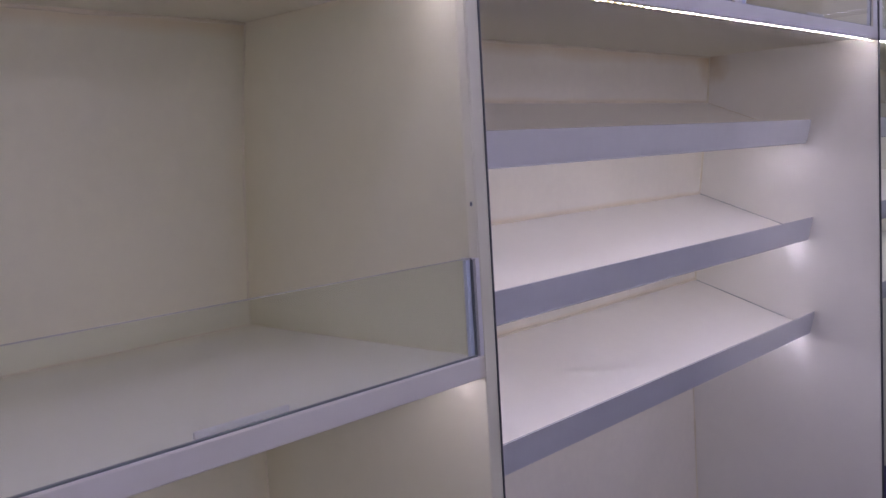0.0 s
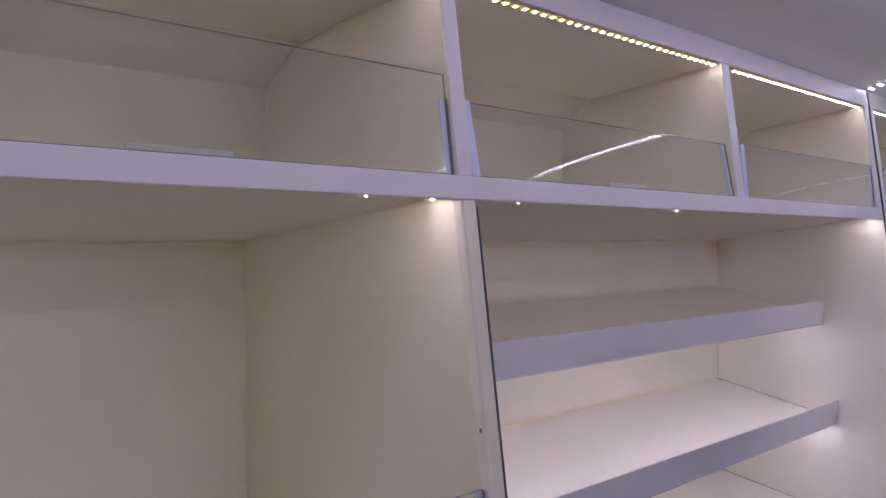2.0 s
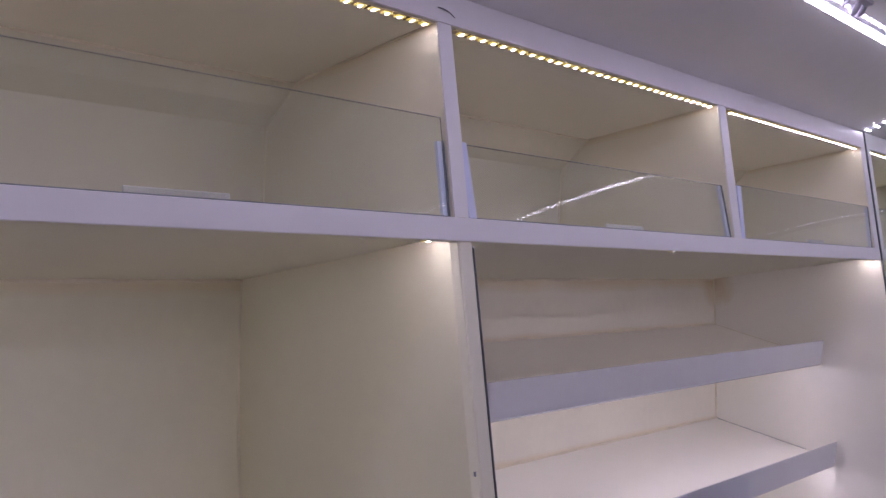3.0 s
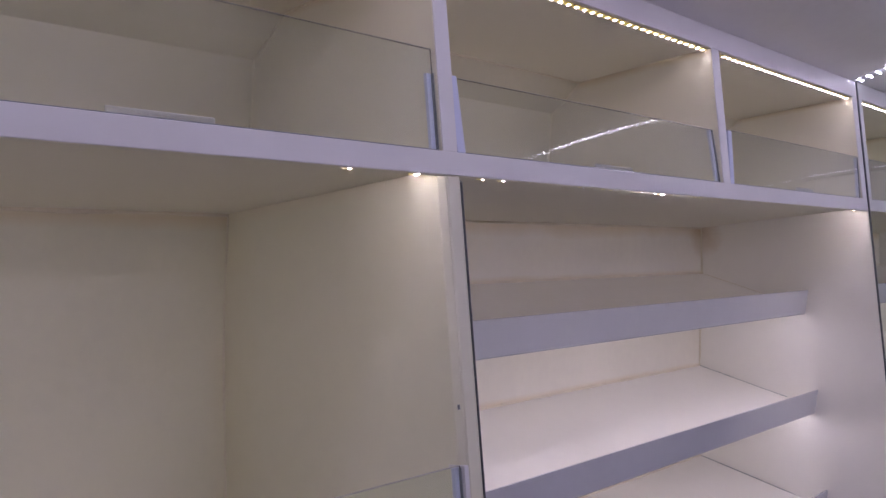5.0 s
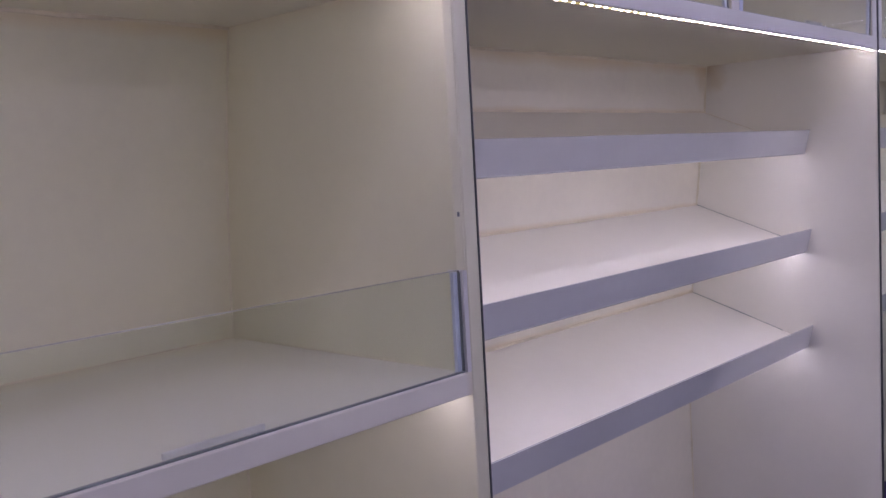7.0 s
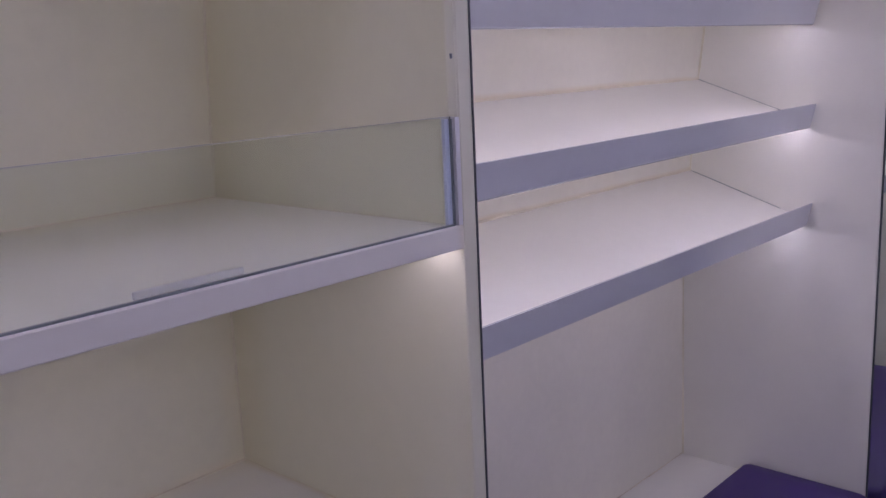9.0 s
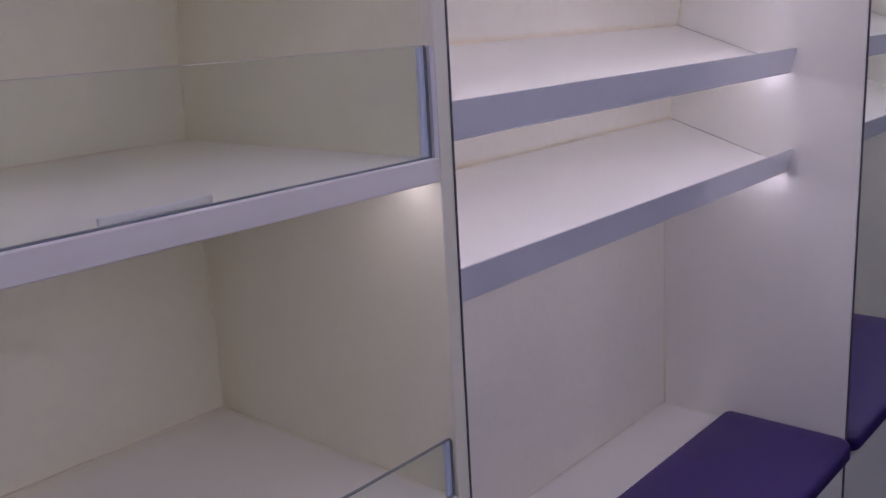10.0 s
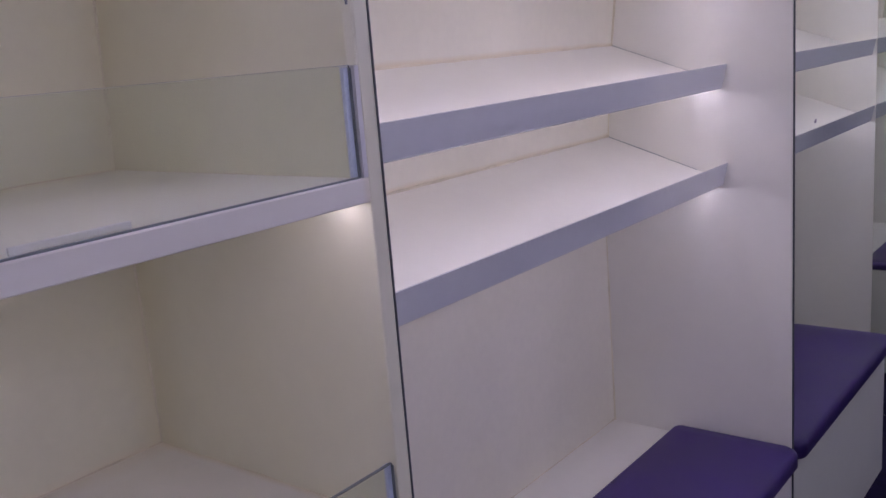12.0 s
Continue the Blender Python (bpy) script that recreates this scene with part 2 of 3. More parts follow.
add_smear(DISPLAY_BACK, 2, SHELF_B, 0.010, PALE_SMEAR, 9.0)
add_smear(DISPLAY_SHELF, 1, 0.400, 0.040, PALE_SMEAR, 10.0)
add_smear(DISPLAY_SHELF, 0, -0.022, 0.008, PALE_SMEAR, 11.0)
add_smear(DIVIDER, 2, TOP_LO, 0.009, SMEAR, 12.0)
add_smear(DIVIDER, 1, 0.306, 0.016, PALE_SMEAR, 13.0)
add_smear(DISPLAY_BACK, 2, BEAM_LO, 0.012, SMEAR, 1.0)
add_smear(STAINED, 2, BEAM_LO, 0.016, SMEAR, 2.0)
for k, z in enumerate((1.455, 1.253, 1.055)):
    add_smear(STAINED, 2, z + 0.006, 0.008, SMEAR, 3.0 + k)
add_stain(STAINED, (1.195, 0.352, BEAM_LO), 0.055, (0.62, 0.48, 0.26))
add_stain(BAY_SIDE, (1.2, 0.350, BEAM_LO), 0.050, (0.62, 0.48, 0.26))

# ---- setting ----
ROOM_BACK, ROOM_FRONT = 0.47, -1.55
VAULT = [(y, ceil_z(y)) for y in [ROOM_BACK] + [k * ROOM_FRONT / 24 for k in range(25)]]


def gable(y0, y1, top=0.0):
    """The outline (y, z) of an upright sheet from the floor to the vault."""
    return [(y0, 0.0), (y1, 0.0), (y1, ceil_z(y1) - top)] + [(y, z - top) for y, z in VAULT if y0 < y < y1] + [(y0, ceil_z(y0) - top)]


tagged(link_mesh("floor", box(LEFT - 0.5, W + 0.06, ROOM_FRONT, ROOM_BACK, -0.05, 0.0), CARPET), "dark purple carpet floor of the narrow room", "floor", kind="structure")
tagged(link_mesh("ceiling", prism(VAULT + [(ROOM_FRONT, 1.95), (ROOM_BACK, 1.95)], LEFT - 0.55, W + 0.06), CEILING, smooth=False), "glossy white vaulted ceiling above the cabinets", "ceiling", kind="structure")
tagged(link_mesh("wall_back", box(LEFT - 0.5, W + 0.06, 0.442, ROOM_BACK, 0.0, CEIL), LINING), "plain white wall behind the cabinets", "wall", kind="structure")
tagged(link_mesh("wall_opposite", box(LEFT - 0.5, W + 0.06, ROOM_FRONT - 0.05, ROOM_FRONT, 0.0, CEIL), LINING), "plain white wall opposite the cabinets", "wall", kind="structure")
tagged(link_mesh("wall_left", prism(gable(ROOM_FRONT, ROOM_BACK), LEFT - 0.55, LEFT - 0.5), LINING), "plain white end wall", "wall", kind="structure")
tagged(link_mesh("wall_right", prism(gable(ROOM_FRONT, 0.4415), W + 0.024, W + 0.06), LINING), "plain white wall behind the mirror", "wall", kind="structure")

mirror = thing("wall_mirror", "full-height frameless mirror covering the end wall", "mirror", at=(W, 0, 0))
part("mirror_pane", prism(gable(ROOM_FRONT, -0.003, 0.001), 0.003, 0.008), MIRROR, mirror)
part("backing", prism(gable(ROOM_FRONT, -0.003, 0.001), 0.0085, 0.022), SEAL, mirror)
part("edge_seal", box(0.0005, 0.0085, -0.003, -0.0005, 0.0, CEIL - 0.002), SEAL, mirror, "thin dark sealing strip")
bm = bmesh.new()
bmesh.ops.create_uvsphere(bm, u_segments=8, v_segments=5, radius=1.0, matrix=Matrix.Translation((0.0028, -0.042, 1.089)) @ Matrix.Rotation(0.25, 4, "X") @ Matrix.Diagonal((0.0008, 0.0022, 0.0045, 1)))
part("dirt_fleck", bm, GREY_PLASTIC, mirror, "small grey fleck stuck to the glass", smooth=True)


# ---- overhead cabinet ----
overhead = thing("overhead_cabinet", "white overhead cabinet with open compartments under the ceiling", "cabinet")
part("bottom_board", lipped_board(LEFT, W, DEPTH, BEAM_LO, BEAM_HI, 0.006, 0.0068), AGED, overhead)
part("edge_band", box(LEFT, W - 0.0005, -0.0012, -0.0001, BEAM_LO + 0.0004, BEAM_HI - 0.0004, 0.0004), EDGE, overhead)
part("top_board", box(LEFT, W, 0.0, DEPTH, TOP_LO, CEIL - 0.0005, 0.0006), AGED, overhead)
part("edge_band", box(LEFT, W - 0.0005, -0.0012, -0.0001, TOP_LO + 0.0003, CEIL - 0.0008, 0.0004), PAINTED, overhead)
UP_BACK = 0.320
UPPER = [(UP_BACK, BEAM_HI), (0.309, 1.652), (0.293, 1.737), (0.262, 1.754), (0.230, TOP_LO)]
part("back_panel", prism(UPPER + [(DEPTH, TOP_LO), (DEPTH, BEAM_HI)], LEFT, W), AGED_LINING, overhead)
DIVIDERS = ((LEFT, LEFT + 0.024), (-0.626, -0.602), (-0.0245, -0.0035), (0.579, 0.603), (1.176, W))
for a, b in DIVIDERS:
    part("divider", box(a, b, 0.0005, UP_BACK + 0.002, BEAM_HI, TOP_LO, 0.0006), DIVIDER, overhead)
    part("edge_band", box(a + 0.0003, b - 0.0003, -0.0008, 0.0003, BEAM_HI, TOP_LO), EDGE, overhead)
for i, (a, b) in enumerate(((-0.602, -0.0245), (-0.0035, 0.579), (0.603, 1.176))):
    part("sealant_bead", bead((b - 0.001, 0.02, TOP_LO), (b - 0.001, 0.230, TOP_LO), 0.0028, 10 + i), CAULK, overhead)
    part("sealant_bead", bead((a, 0.231, TOP_LO - 0.001), (b, 0.231, TOP_LO - 0.001), 0.0022, 20 + i), CAULK, overhead)
    part("sealant_bead", bead_along([(b - 0.001, y, z) for y, z in UPPER], 0.0028, 30 + i), PALE_CAULK, overhead)

# ---- open display cabinet ----
display = thing("display_cabinet", "white open display cabinet with deep shelves and glass lips", "cabinet")
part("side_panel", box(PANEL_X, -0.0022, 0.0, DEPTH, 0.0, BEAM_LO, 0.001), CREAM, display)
part("side_panel_top", box(PANEL_X + 0.0002, -0.0022, 0.0065, DEPTH, BEAM_LO, BEAM_LO + 0.0066), LAMINATE, display)
part("side_panel", box(LEFT, LEFT + 0.024, 0.0, DEPTH, 0.0, BEAM_LO + 0.0066, 0.001), EDGE, display)
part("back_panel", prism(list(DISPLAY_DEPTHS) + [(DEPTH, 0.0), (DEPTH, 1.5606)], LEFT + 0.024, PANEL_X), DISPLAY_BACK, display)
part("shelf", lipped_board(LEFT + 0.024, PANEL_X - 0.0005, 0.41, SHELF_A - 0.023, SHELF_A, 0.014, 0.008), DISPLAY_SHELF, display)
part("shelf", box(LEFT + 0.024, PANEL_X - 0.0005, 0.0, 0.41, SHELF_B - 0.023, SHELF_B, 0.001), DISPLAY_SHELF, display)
part("shelf", box(LEFT + 0.024, PANEL_X - 0.0005, 0.0, 0.41, 0.42, 0.443, 0.001), EDGE, display)
bm = bmesh.new()
edge = [(LINING_X, 0.0080), (LINING_X + 0.0042, 0.0012), (PANEL_X - 0.0002, 0.0012), (PANEL_X - 0.0002, 0.41), (LINING_X, 0.41)]
low = [bm.verts.new((x, y, 1.276)) for x, y in edge]
high = [bm.verts.new((x, y, BEAM_LO - 0.0004)) for x, y in edge]
bm.faces.new(low)
bm.faces.new(high)
for a in range(5):
    bm.faces.new((low[a], low[a - 1], high[a - 1], high[a]))
add_box(bm, LINING_X, PANEL_X - 0.0002, 0.0205, 0.41, SHELF_A, 1.276)
add_box(bm, LINING_X, PANEL_X - 0.0002, 0.0082, 0.41, BEAM_LO - 0.0004, BEAM_LO + 0.0066)
lining = part("side_lining", bm, CREAM, display, "thin white lining sheet notched round the glass")
part("screw_hole", box(LINING_X + 0.0018, LINING_X + 0.0030, 0.0030, 0.0052, 1.3285, 1.333), GASKET, lining)
part("edge_strip", box(LINING_X, PANEL_X - 0.0002, 0.0003, 0.0200, SHELF_A + 0.0003, 1.2755), EDGE, display)
for i, (z0, z1, x) in enumerate(((SHELF_A, BEAM_LO + 0.006, LINING_X), (SHELF_B, SHELF_A - 0.023, PANEL_X), (0.443, SHELF_B - 0.023, PANEL_X))):
    part("sealant_bead", bead_along([(x - 0.001, y - 0.0005, z) for y, z in run_of(DISPLAY_DEPTHS, z0, z1)], 0.0018, 40 + i), PALE_CAULK, display)
    back = depth_at(DISPLAY_DEPTHS, z0) - 0.001
    part("sealant_bead", bead((LEFT + 0.03, back, z0), (x - 0.001, back, z0), 0.0026, 50 + i), CAULK, display)
    part("sealant_bead", bead((x - 0.0005, 0.05, z0), (x - 0.0005, back, z0), 0.0020, 55 + i), PALE_CAULK, display)
back = depth_at(DISPLAY_DEPTHS, BEAM_LO) - 0.001
part("sealant_bead", bead((LEFT + 0.03, back, BEAM_LO + 0.0050), (LINING_X - 0.001, back, BEAM_LO + 0.0050), 0.0040, 60), CAULK, display)

# ---- shelf bay beside the mirror ----
bay = thing("shoe_cabinet", "white open cabinet bay with three tilted lit shelves", "cabinet")
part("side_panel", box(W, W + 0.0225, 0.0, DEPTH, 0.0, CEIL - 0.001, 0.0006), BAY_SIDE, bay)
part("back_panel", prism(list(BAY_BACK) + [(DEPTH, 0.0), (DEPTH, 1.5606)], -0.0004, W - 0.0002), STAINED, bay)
part("divider_lining", box(-0.0021, -0.0004, 0.129, DEPTH, 0.0, BEAM_LO + 0.0066), LAMINATE, bay)
part("sealant_bead", bead_along([(W - 0.001, y - 0.001, z) for y, z in run_of(BAY_BACK, 0.385, BEAM_LO + 0.006)], 0.0030, 70), PALE_CAULK, bay)
part("sealant_bead", bead((0.0, 0.351, BEAM_LO + 0.0050), (W, 0.351, BEAM_LO + 0.0050), 0.0040, 71), CAULK, bay)
part("sealant_bead", bead((0.0, 0.413, 0.387), (W, 0.413, 0.387), 0.0018, 73), CAULK, bay)

TILT = math.atan2(0.087, 0.26)
LEVELS = (1.408, 1.206, 1.006)   # upper edges of the shelf lips
REAR = (1.461, 1.259, 1.061)     # the boards where they meet the back panel


def tilted_shelf(top, z1, seed):
    """A board sloping down to the front with a raised lip square to it; the lip's upper front edge lies at y = 0.13."""
    sh = part("shelf", bmesh.new(), LAMINATE, bay)
    y0, z0 = 0.146, top - 0.033          # the board's surface where it meets the lip
    y1 = depth_at(BAY_BACK, z1)
    rise = (z1 - z0) / (y1 - y0)
    bm = prism([(y0, z0), (y1 + 0.01, z1 + 0.01 * rise), (y1 + 0.01, z1 - 0.016 + 0.01 * rise), (y0 + 0.004, z0 - 0.015)], 0.0002, W - 0.0015)
    bm.to_mesh(sh.data)
    bm.free()
    part("lip", prism([(0.130, top), (0.1312, top + 0.0004), (0.1345, top - 0.0005), (0.1475, top - 0.0250), (0.1588, top - 0.0445), (0.1438, top - 0.0483), (0.1413, top - 0.0468)], 0.0003, W - 0.001), FASCIA, sh, "pale blue-grey glossy front lip")
    part("sealant_bead", bead((0.0, y1 - 0.001, z1), (W, y1 - 0.001, z1), 0.0046, seed), CAULK, sh)
    part("sealant_bead", bead((W - 0.001, y0 + 0.05, z0 + 0.05 * rise), (W - 0.001, y1, z1), 0.0016, seed + 1), GASKET if seed >= 82 else CAULK, sh)
    return z0


for k, top in enumerate(LEVELS):
    tilted_shelf(top, REAR[k], 80 + 2 * k)

strip_mirror = thing("mirror_strip", "narrow upright mirror strip fixed to the divider", "mirror", at=(0, 0, 0))
part("mirror_pane", box(-0.0021, 0.0, 0.0004, 0.128, 0.002, BEAM_LO - 0.004), MIRROR, strip_mirror)
part("edge", box(-0.0021, 0.0001, -0.0006, 0.0004, 0.002, BEAM_LO - 0.006), SEAL, strip_mirror, "dark ground glass edge")

# ---- bench ----
SEAT = 0.385
bench = thing("bench_box", "white built-in bench box under the tilted shelves", "bench", at=(0.8, 0.2, 0))
part("front_panel", box(0.392 - 0.8, W - 0.8 - 0.001, -0.2, -0.182, 0.0, SEAT, 0.001), LAMINATE, bench)
part("top_board", box(0.392 - 0.8, W - 0.8 - 0.001, -0.182, 0.416 - 0.2, SEAT - 0.018, SEAT, 0.001), LAMINATE, bench)
part("end_panel", box(0.392 - 0.8, 0.41 - 0.8, -0.182, 0.416 - 0.2, 0.0, SEAT - 0.018, 0.001), LAMINATE, bench)

cushion = thing("seat_cushion", "deep purple vinyl seat cushion with rounded corners on the bench", "cushion", at=(0.79, 0.12, SEAT))


def cushion_shape(x0, x1, y0, y1, z0, z1, corner, edge):
    """A slab with rounded corners in plan and a soft upper edge that swells a little in the middle."""
    outline = []
    for cx, cy, a0 in ((x1 - corner, y0 + corner, -90), (x1 - corner, y1 - corner * 0.5, 0), (x0 + corner, y1 - corner * 0.5, 90), (x0 + corner, y0 + corner, 180)):
        r = corner if cy < (y0 + y1) / 2 else corner * 0.5
        ccx = cx if r == corner else (x1 - r if cx > (x0 + x1) / 2 else x0 + r)
        for s in range(7):
            a = radians(a0 + 15 * s)
            outline.append((ccx + r * math.cos(a), cy + r * math.sin(a)))
    bm = bmesh.new()
    mid = Vector(((x0 + x1) / 2, (y0 + y1) / 2))
    rings = []
    steps = [(0.004, z0)] + [(0.0, z0 + 0.006)] + [(edge * (1 - math.cos(radians(a))), z1 - edge + edge * math.sin(radians(a))) for a in (0, 20, 40, 60, 78)] + [(0.045, z1 + 0.0012), (0.09, z1 + 0.0022)]
    for inset, z in steps:
        ring = []
        for x, y in outline:
            kx = 1 - inset / ((x1 - x0) / 2)
            ky = 1 - inset / ((y1 - y0) / 2)
            drop = 0.017 if z < z0 + 0.007 and y < -0.1215 else 0.0
            ring.append(bm.verts.new((mid.x + (x - mid.x) * kx, mid.y + (y - mid.y) * ky, z - drop)))
        rings.append(ring)
    for u, v in zip(rings, rings[1:]):
        for i in range(len(u)):
            j = (i + 1) % len(u)
            bm.faces.new((u[i], u[j], v[j], v[i]))
    bm.faces.new(rings[-1])
    bm.faces.new(rings[0][::-1])
    return bm


part("pad", cushion_shape(0.388 - 0.79, W - 0.004 - 0.79, -0.022 - 0.12, 0.258 - 0.12, 0.0005, 0.026, 0.03, 0.014), VINYL, cushion, smooth=True)


# ---- glass lips ----
def glass_rail(x0, x1, z0, height, clip, right_channel=True, left_channel=False, channel=0.1, where="an overhead compartment", rim=CUT_EDGE):
    r = thing("glass_rail", "clear glass lip in a grey gasket fronting " + where, "glass panel", "glass lips", at=((x0 + x1) / 2, 0.006, z0))
    h = (x1 - x0) / 2
    pane = part("glass_pane", box(-h + 0.001, h - 0.001, -0.002, 0.002, 0.0012, height, 0.0003), GLASS, r)
    pane.visible_shadow = False
    part("gasket", box(-h + 0.001, h - 0.001, -0.0024, 0.0024, 0.0, 0.0016), GASKET, r)
    part("top_edge", box(-h + 0.001, h - 0.001, -0.0019, 0.0019, height, height + 0.0003), rim, r, "thin dark polished glass edge")
    if right_channel:
        ch = part("end_channel", box(h - 0.0072, h - 0.0002, 0.0024, 0.0062, 0.0, channel), PLASTIC, r, "pale blue plastic end channel")
        part("channel_edge", box(h - 0.0013, h - 0.0002, -0.0026, 0.0022, 0.0, channel), GASKET, ch)
    if left_channel:
        part("end_channel", box(-h + 0.0002, -h + 0.012, -0.0062, -0.0024, 0.0, channel), PLASTIC, r, "pale blue plastic end channel")
    c0, c1 = clip
    part("clip", box(c0 - (x0 + x1) / 2, c1 - (x0 + x1) / 2, 0.0026, 0.0052, 0.0015, 0.0076, 0.0012, 2), FROST, r, "small frosted plastic stop behind the glass")
    return r


glass_rail(-0.600, -0.0255, BEAM_HI, 0.101, (-0.366, -0.276), channel=0.077)
leaning = glass_rail(-0.0025, 0.578, BEAM_HI, 0.079, (0.255, 0.340), left_channel=True, channel=0.079)
leaning.rotation_euler = (radians(-3.6), 0, 0)
stooping = glass_rail(0.604, 1.175, BEAM_HI, 0.081, (0.869, 0.940), left_channel=True, channel=0.079)
stooping.rotation_euler = (radians(2.0), 0, 0)
glass_rail(LEFT + 0.03, -0.0270, SHELF_A, 0.102, (-0.358, -0.266), channel=0.100, where="the display shelf")
# dark rim colour here imitates the dark floor reflected in the glass edge
glass_rail(LEFT + 0.03, -0.0215, SHELF_B, 0.063, (-0.358, -0.266), channel=0.061, where="the lower display shelf", rim=GASKET)


# ---- light tapes ----
def small_box(name, sx, sy, sz, mat):
    bm = box(-sx / 2, sx / 2, -sy / 2, sy / 2, -sz / 2, sz / 2)
    me = bpy.data.meshes.new(name)
    bm.to_mesh(me)
    bm.free()
    me.materials.append(mat)
    return me


def package(name, length, width, ex, ey, mat, rear=0.0, rise=0.0004):
    """A yellow light-emitting package with a bright emitter standing a little proud of its lower face."""
    bm = box(-length / 2, length / 2, -width / 2, width / 2 + rear, -0.0006, 0.0006, 0.0002)
    for f in add_box(bm, -ex / 2, ex / 2, -ey / 2, ey / 2, -0.0006 - rise, -0.0003).faces:
        f.material_index = int(max(abs(v.co.x) for v in f.verts) < ex / 2 + 0.0001)
    me = bpy.data.meshes.new(name)
    bm.to_mesh(me)
    bm.free()
    me.materials.append(TAPE)
    me.materials.append(mat)
    return me


WARM_CHIP = package("led", 0.0115, 0.0060, 0.0012, 0.0050, LED_WARM, 0.0030, 0.0007)
DIM_CHIP = package("led", 0.0115, 0.0060, 0.0016, 0.0050, LED_WARM_DIM, 0.0030, 0.0007)
UPPER_CHIP = package("led", 0.0110, 0.0058, 0.0022, 0.0044, LED_UPPER)
UPPER_DIM_CHIP = package("led", 0.0110, 0.0058, 0.0022, 0.0044, LED_UPPER_DIM)
DISPLAY_CHIP = small_box("led", 0.0050, 0.0050, 0.0012, LED_DISPLAY)
SHELF_CHIP = small_box("led", 0.0050, 0.0050, 0.0012, LED_SHELF)
FILL_CHIP = small_box("led", 0.0050, 0.0050, 0.0012, LED_FILL)
CROSS_FILL_CHIP = small_box("led", 0.0050, 0.0050, 0.0012, LED_CROSS_FILL)
EDGE_CHIP = small_box("led", 0.0080, 0.0040, 0.0008, LED_EDGE)
COOL_CHIP = small_box("led", 0.0125, 0.0110, 0.0008, LED_COOL)
REFLECTION_CHIP = small_box("led", 0.0090, 0.0040, 0.0008, LED_COOL)
RESISTOR = small_box("resistor", 0.0014, 0.0034, 0.0008, CHIP)
PITCH = 0.0171


def led_tape(length, where, label, chip=WARM_CHIP, mat=YELLOW_TAPE, tilt=0.0, resistors=False, width=0.009, sag=0.0, loose=0.0):
    s = thing("led_strip", label, "light strip", "light tapes", at=where)
    s.rotation_euler = (tilt, 0, 0)
    part("tape", box(0.0, length, -width / 2, width / 2, -0.0012, 0.0), mat, s)
    n = int(length / PITCH)
    rnd = random.Random(int(length * 1000))
    for i in range(n):
        led = new("led", chip)
        led.parent = s
        led.location = (length - PITCH * (i + 0.38), 0, -0.0018 + sag * (math.sin(i * 0.11) + rnd.uniform(-1.0, 1.0) - (4.0 if sag and rnd.random() < 0.10 else 0.0)) - (loose if i == 0 else 0.0))
        if loose and i == 0:
            part("tape_end", prism([(-0.004, -0.0006), (0.004, -0.0006), (0.004, -0.0012 - loose), (-0.004, -0.0012 - loose)], length - 0.0125, length - 0.0005), mat, s)
        if resistors and i % 3 == 1:
            for dy in (-0.0026, 0.0026):
                r = new("resistor", RESISTOR)
                r.parent = s
                r.location = (length - PITCH * (i + 0.85), dy, -0.0016)
    return s


for a, b in ((-0.600, -0.027), (0.001, 0.576), (0.607, 1.174)):
    led_tape(b - a - 0.008, (a + 0.007, 0.0075, TOP_LO - 0.0002), "lit yellow light tape under the top board of a compartment", chip=UPPER_DIM_CHIP if b < 0 else UPPER_CHIP, resistors=True)
led_tape(1.190, (LEFT + 0.0245, 0.020, BEAM_LO + 0.0067), "lit warm light tape under the long board", chip=DIM_CHIP, resistors=True, sag=0.00016, loose=0.0013)
led_tape(1.183, (0.012, 0.020, BEAM_LO + 0.0067), "lit warm light tape under the long board beside the mirror", resistors=True, sag=0.00016)
led_tape(1.19, (LEFT + 0.03, 0.028, SHELF_A - 0.0152), "lit light tape under the display shelf", chip=DISPLAY_CHIP)
for top in LEVELS:
    led_tape(1.155 if top == LEVELS[0] else 1.176, (0.012, 0.168, top - 0.042), "lit light tape behind the lip of a tilted shelf", chip=SHELF_CHIP, tilt=TILT)


def slope_at(y):
    """The lean of the vault across the room."""
    return math.atan(-0.2157 - 0.288 * y)


def vault_tape(x, y0, y1, label, chip, width=0.012, resistors=True):
    """A tape that runs across the room on the vault, from y0 down to y1."""
    s = thing("led_strip", label, "light strip", "light tapes", at=(x, y0, ceil_z(y0)))
    n = int((y0 - y1) / PITCH)
    bm = bmesh.new()
    rows = []
    for k in range(n + 1):
        y = y0 - k * PITCH
        rows.append([bm.verts.new((dx, y - y0, ceil_z(y) - ceil_z(y0) - dz)) for dx, dz in ((-width / 2, 0.0002), (width / 2, 0.0002), (width / 2, 0.0014), (-width / 2, 0.0014))])
    for u, v in zip(rows, rows[1:]):
        for k in range(4):
            bm.faces.new((u[k], u[(k + 1) % 4], v[(k + 1) % 4], v[k]))
    bm.faces.new(rows[0])
    bm.faces.new(rows[-1][::-1])
    part("tape", bm, COOL_TAPE, s)
    for k in range(n):
        y = y0 - (k + 0.4) * PITCH
        led = new("led", chip)
        led.parent = s
        led.location = (0, y - y0, ceil_z(y) - ceil_z(y0) - 0.0018)
        led.rotation_euler = (slope_at(y), 0, 0)
        if resistors and k % 3 == 1:
            for dx in (-0.0034, 0.0034):
                r = new("resistor", RESISTOR)
                r.parent = s
                r.location = (dx, y - y0 - 0.45 * PITCH, ceil_z(y - 0.45 * PITCH) - ceil_z(y0) - 0.0016)
                r.rotation_euler = (slope_at(y), 0, math.pi / 2)
    return s


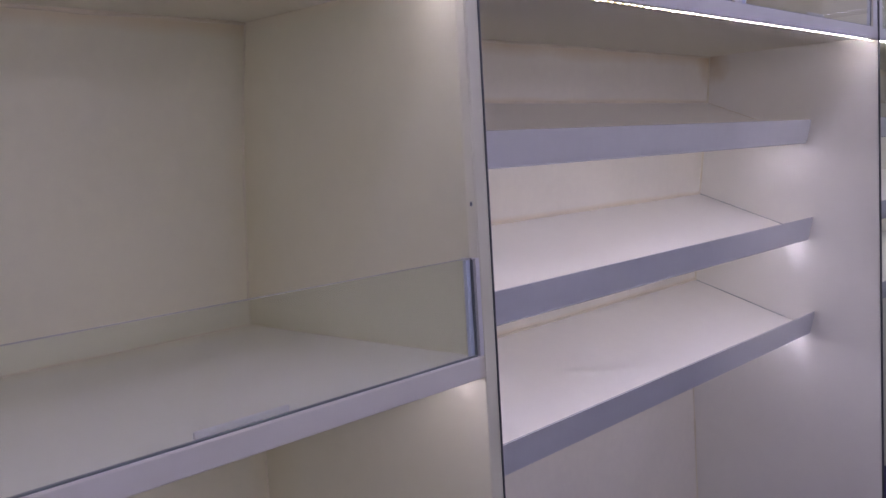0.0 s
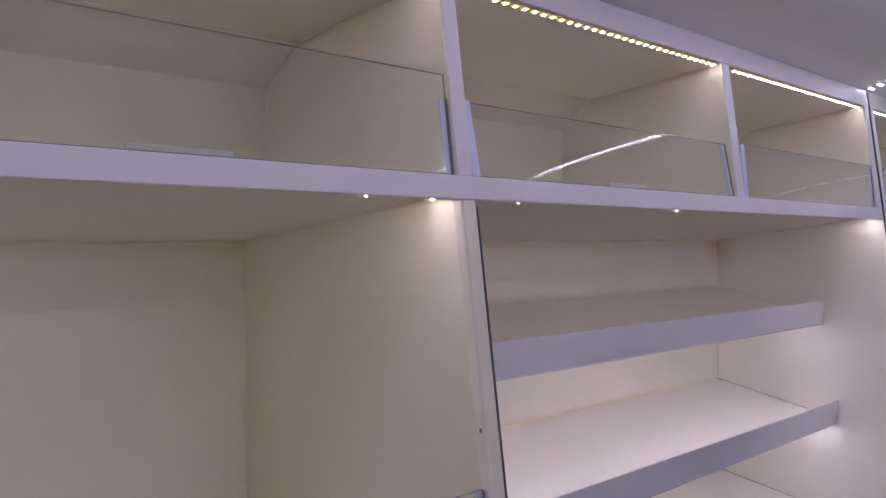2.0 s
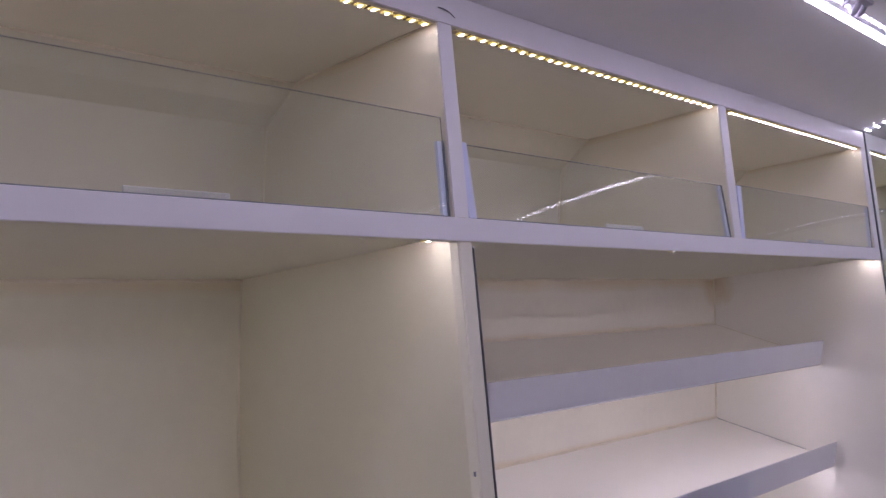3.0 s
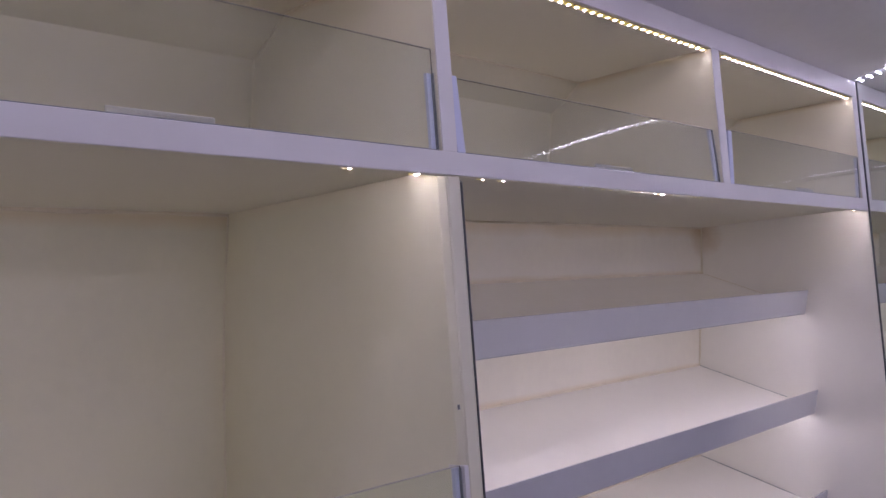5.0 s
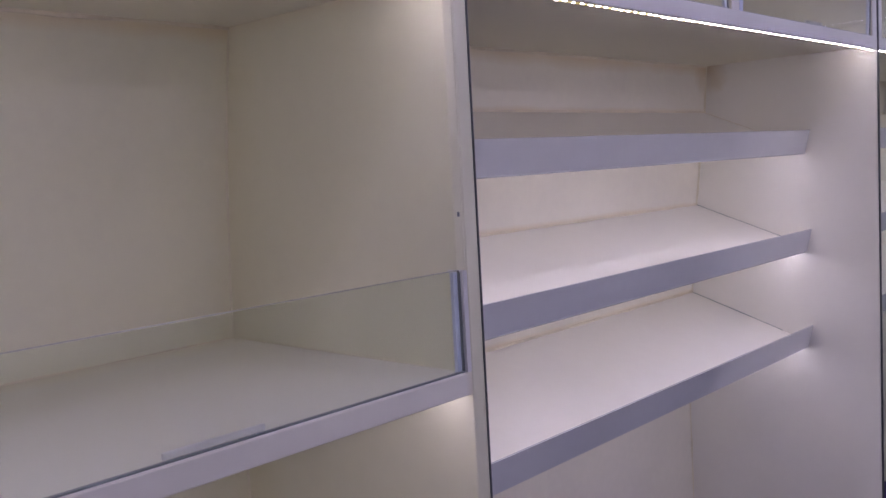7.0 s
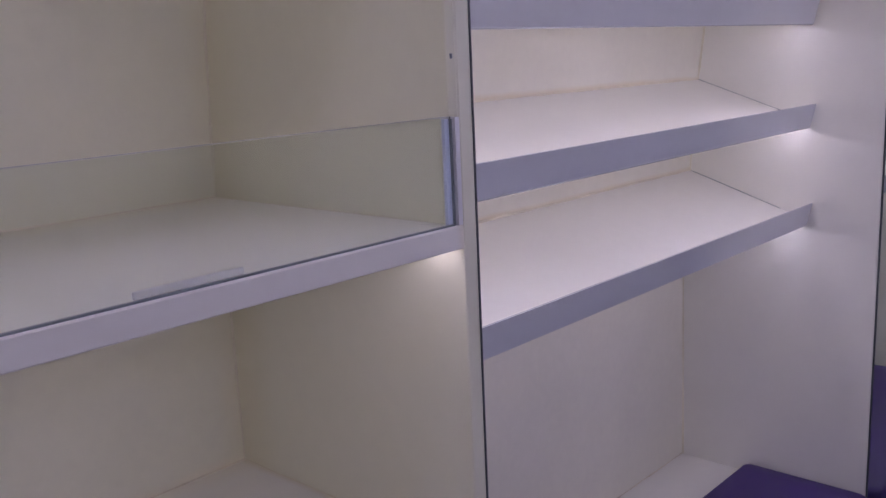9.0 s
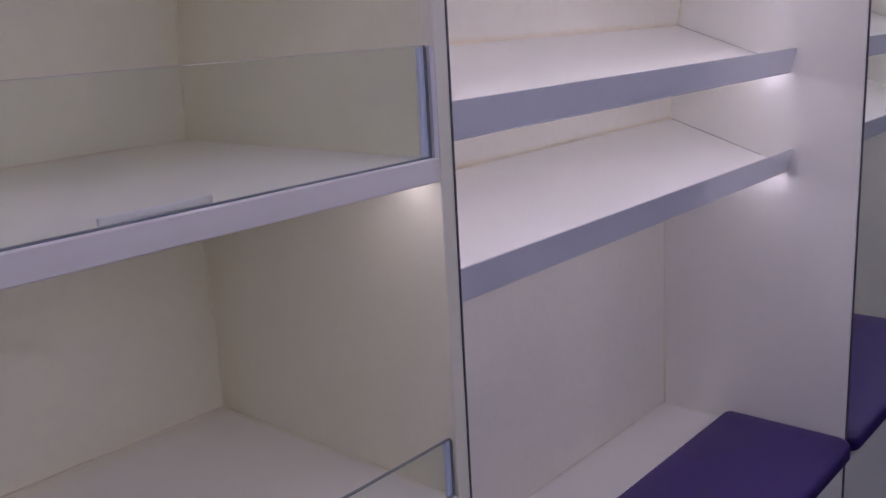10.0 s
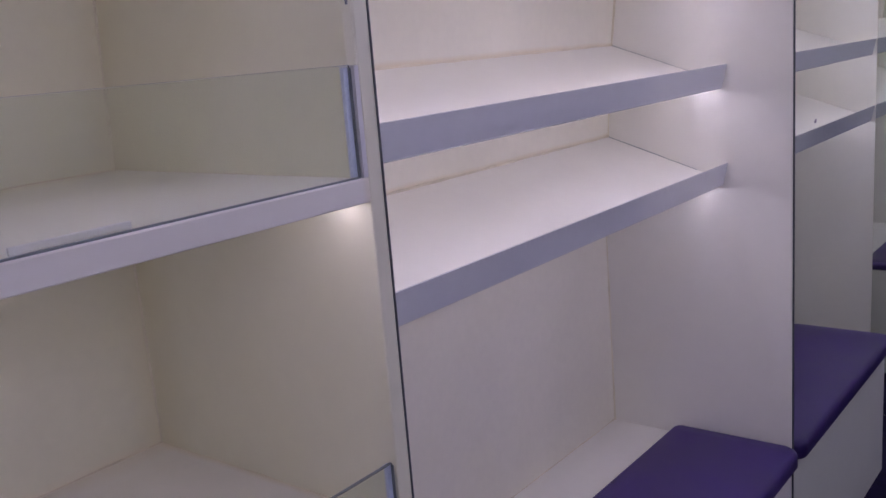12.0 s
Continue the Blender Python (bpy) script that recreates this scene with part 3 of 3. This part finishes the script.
led_tape(2.35, (LEFT + 0.05, -0.196, ceil_z(-0.196) - 0.0004), "bright cool white light tape along the ceiling", chip=COOL_CHIP, mat=COOL_TAPE, tilt=slope_at(-0.196), width=0.014)
# no real tape: glowing row imitating the ceiling tape's reflection in the gloss
led_tape(0.75, (0.44, -0.213, ceil_z(-0.213) - 0.0004), "thin glowing row standing in for the reflection of the ceiling tape", chip=REFLECTION_CHIP, mat=COOL_TAPE, tilt=slope_at(-0.213), width=0.006)
vault_tape(W - 0.0055, -0.004, -1.44, "bright cool white light tape along the upper edge of the mirror", EDGE_CHIP)
# three invented tapes out of view, added to fill the cabinets with soft light
led_tape(2.35, (LEFT + 0.05, ROOM_FRONT + 0.08, ceil_z(ROOM_FRONT + 0.08) - 0.0004), "added unseen fill light tape along the far edge of the ceiling", chip=FILL_CHIP, mat=COOL_TAPE, tilt=slope_at(ROOM_FRONT + 0.08))
led_tape(1.50, (LEFT + 0.90, ROOM_FRONT + 0.0002, 1.40), "added unseen fill light tape along the wall opposite the cabinets", chip=FILL_CHIP, mat=COOL_TAPE, tilt=math.pi / 2)
vault_tape(LEFT - 0.3, -0.05, -1.50, "added unseen fill light tape across the ceiling", CROSS_FILL_CHIP, width=0.009, resistors=False)


# ---- small fittings ----
def loop_of_cable(points, radius):
    """A short round cable through the points."""
    cu = bpy.data.curves.new("cable", "CURVE")
    cu.dimensions = "3D"
    cu.bevel_depth = radius
    cu.bevel_resolution = 3
    sp = cu.splines.new("BEZIER")
    sp.bezier_points.add(len(points) - 1)
    for bp, p in zip(sp.bezier_points, points):
        bp.co = p
        bp.handle_left_type = bp.handle_right_type = "AUTO"
    return cu


def cable(name, points, radius, mat, parent):
    cu = loop_of_cable(points, radius)
    tmp = bpy.data.objects.new("tmp", cu)
    scene.collection.objects.link(tmp)
    me = bpy.data.meshes.new_from_object(tmp.evaluated_get(bpy.context.evaluated_depsgraph_get()))
    bpy.data.objects.remove(tmp)
    bpy.data.curves.remove(cu)
    me.name = name
    me.materials.clear()
    me.materials.append(mat)
    ob = new(name, me)
    ob.parent = parent
    for p in me.polygons:
        p.use_smooth = True
    return ob


bundle = thing("cable_bundle", "grey cable loops hanging beside the ceiling light tape", "cable", at=(0.535, -0.222, ceil_z(-0.222) - 0.002))
for k, (x, drop, rad) in enumerate(((-0.028, 0.007, 0.0030), (0.000, 0.012, 0.0040), (0.022, 0.010, 0.0036))):
    cable("loop", [(x - 0.010, -0.012, 0.001), (x - 0.004, -0.004, -drop * 0.8), (x + 0.003, 0.004, -drop), (x + 0.010, 0.006, -drop * 0.5), (x + 0.014, 0.002, 0.001)], rad, GREY_PLASTIC, bundle)
part("clip", box(-0.016, 0.016, -0.020, -0.008, -0.006, 0.0, 0.0015), GREY_PLASTIC, bundle)
wire = thing("loose_wire", "thin dark wire end at the top of a divider", "wire", at=(-0.01, -0.002, 1.79))
cable("strand", [(-0.012, 0.0, 0.002), (-0.003, -0.0008, 0.0012), (0.004, -0.0006, -0.0006), (0.011, 0.0, -0.004)], 0.0005, SEAL, wire)
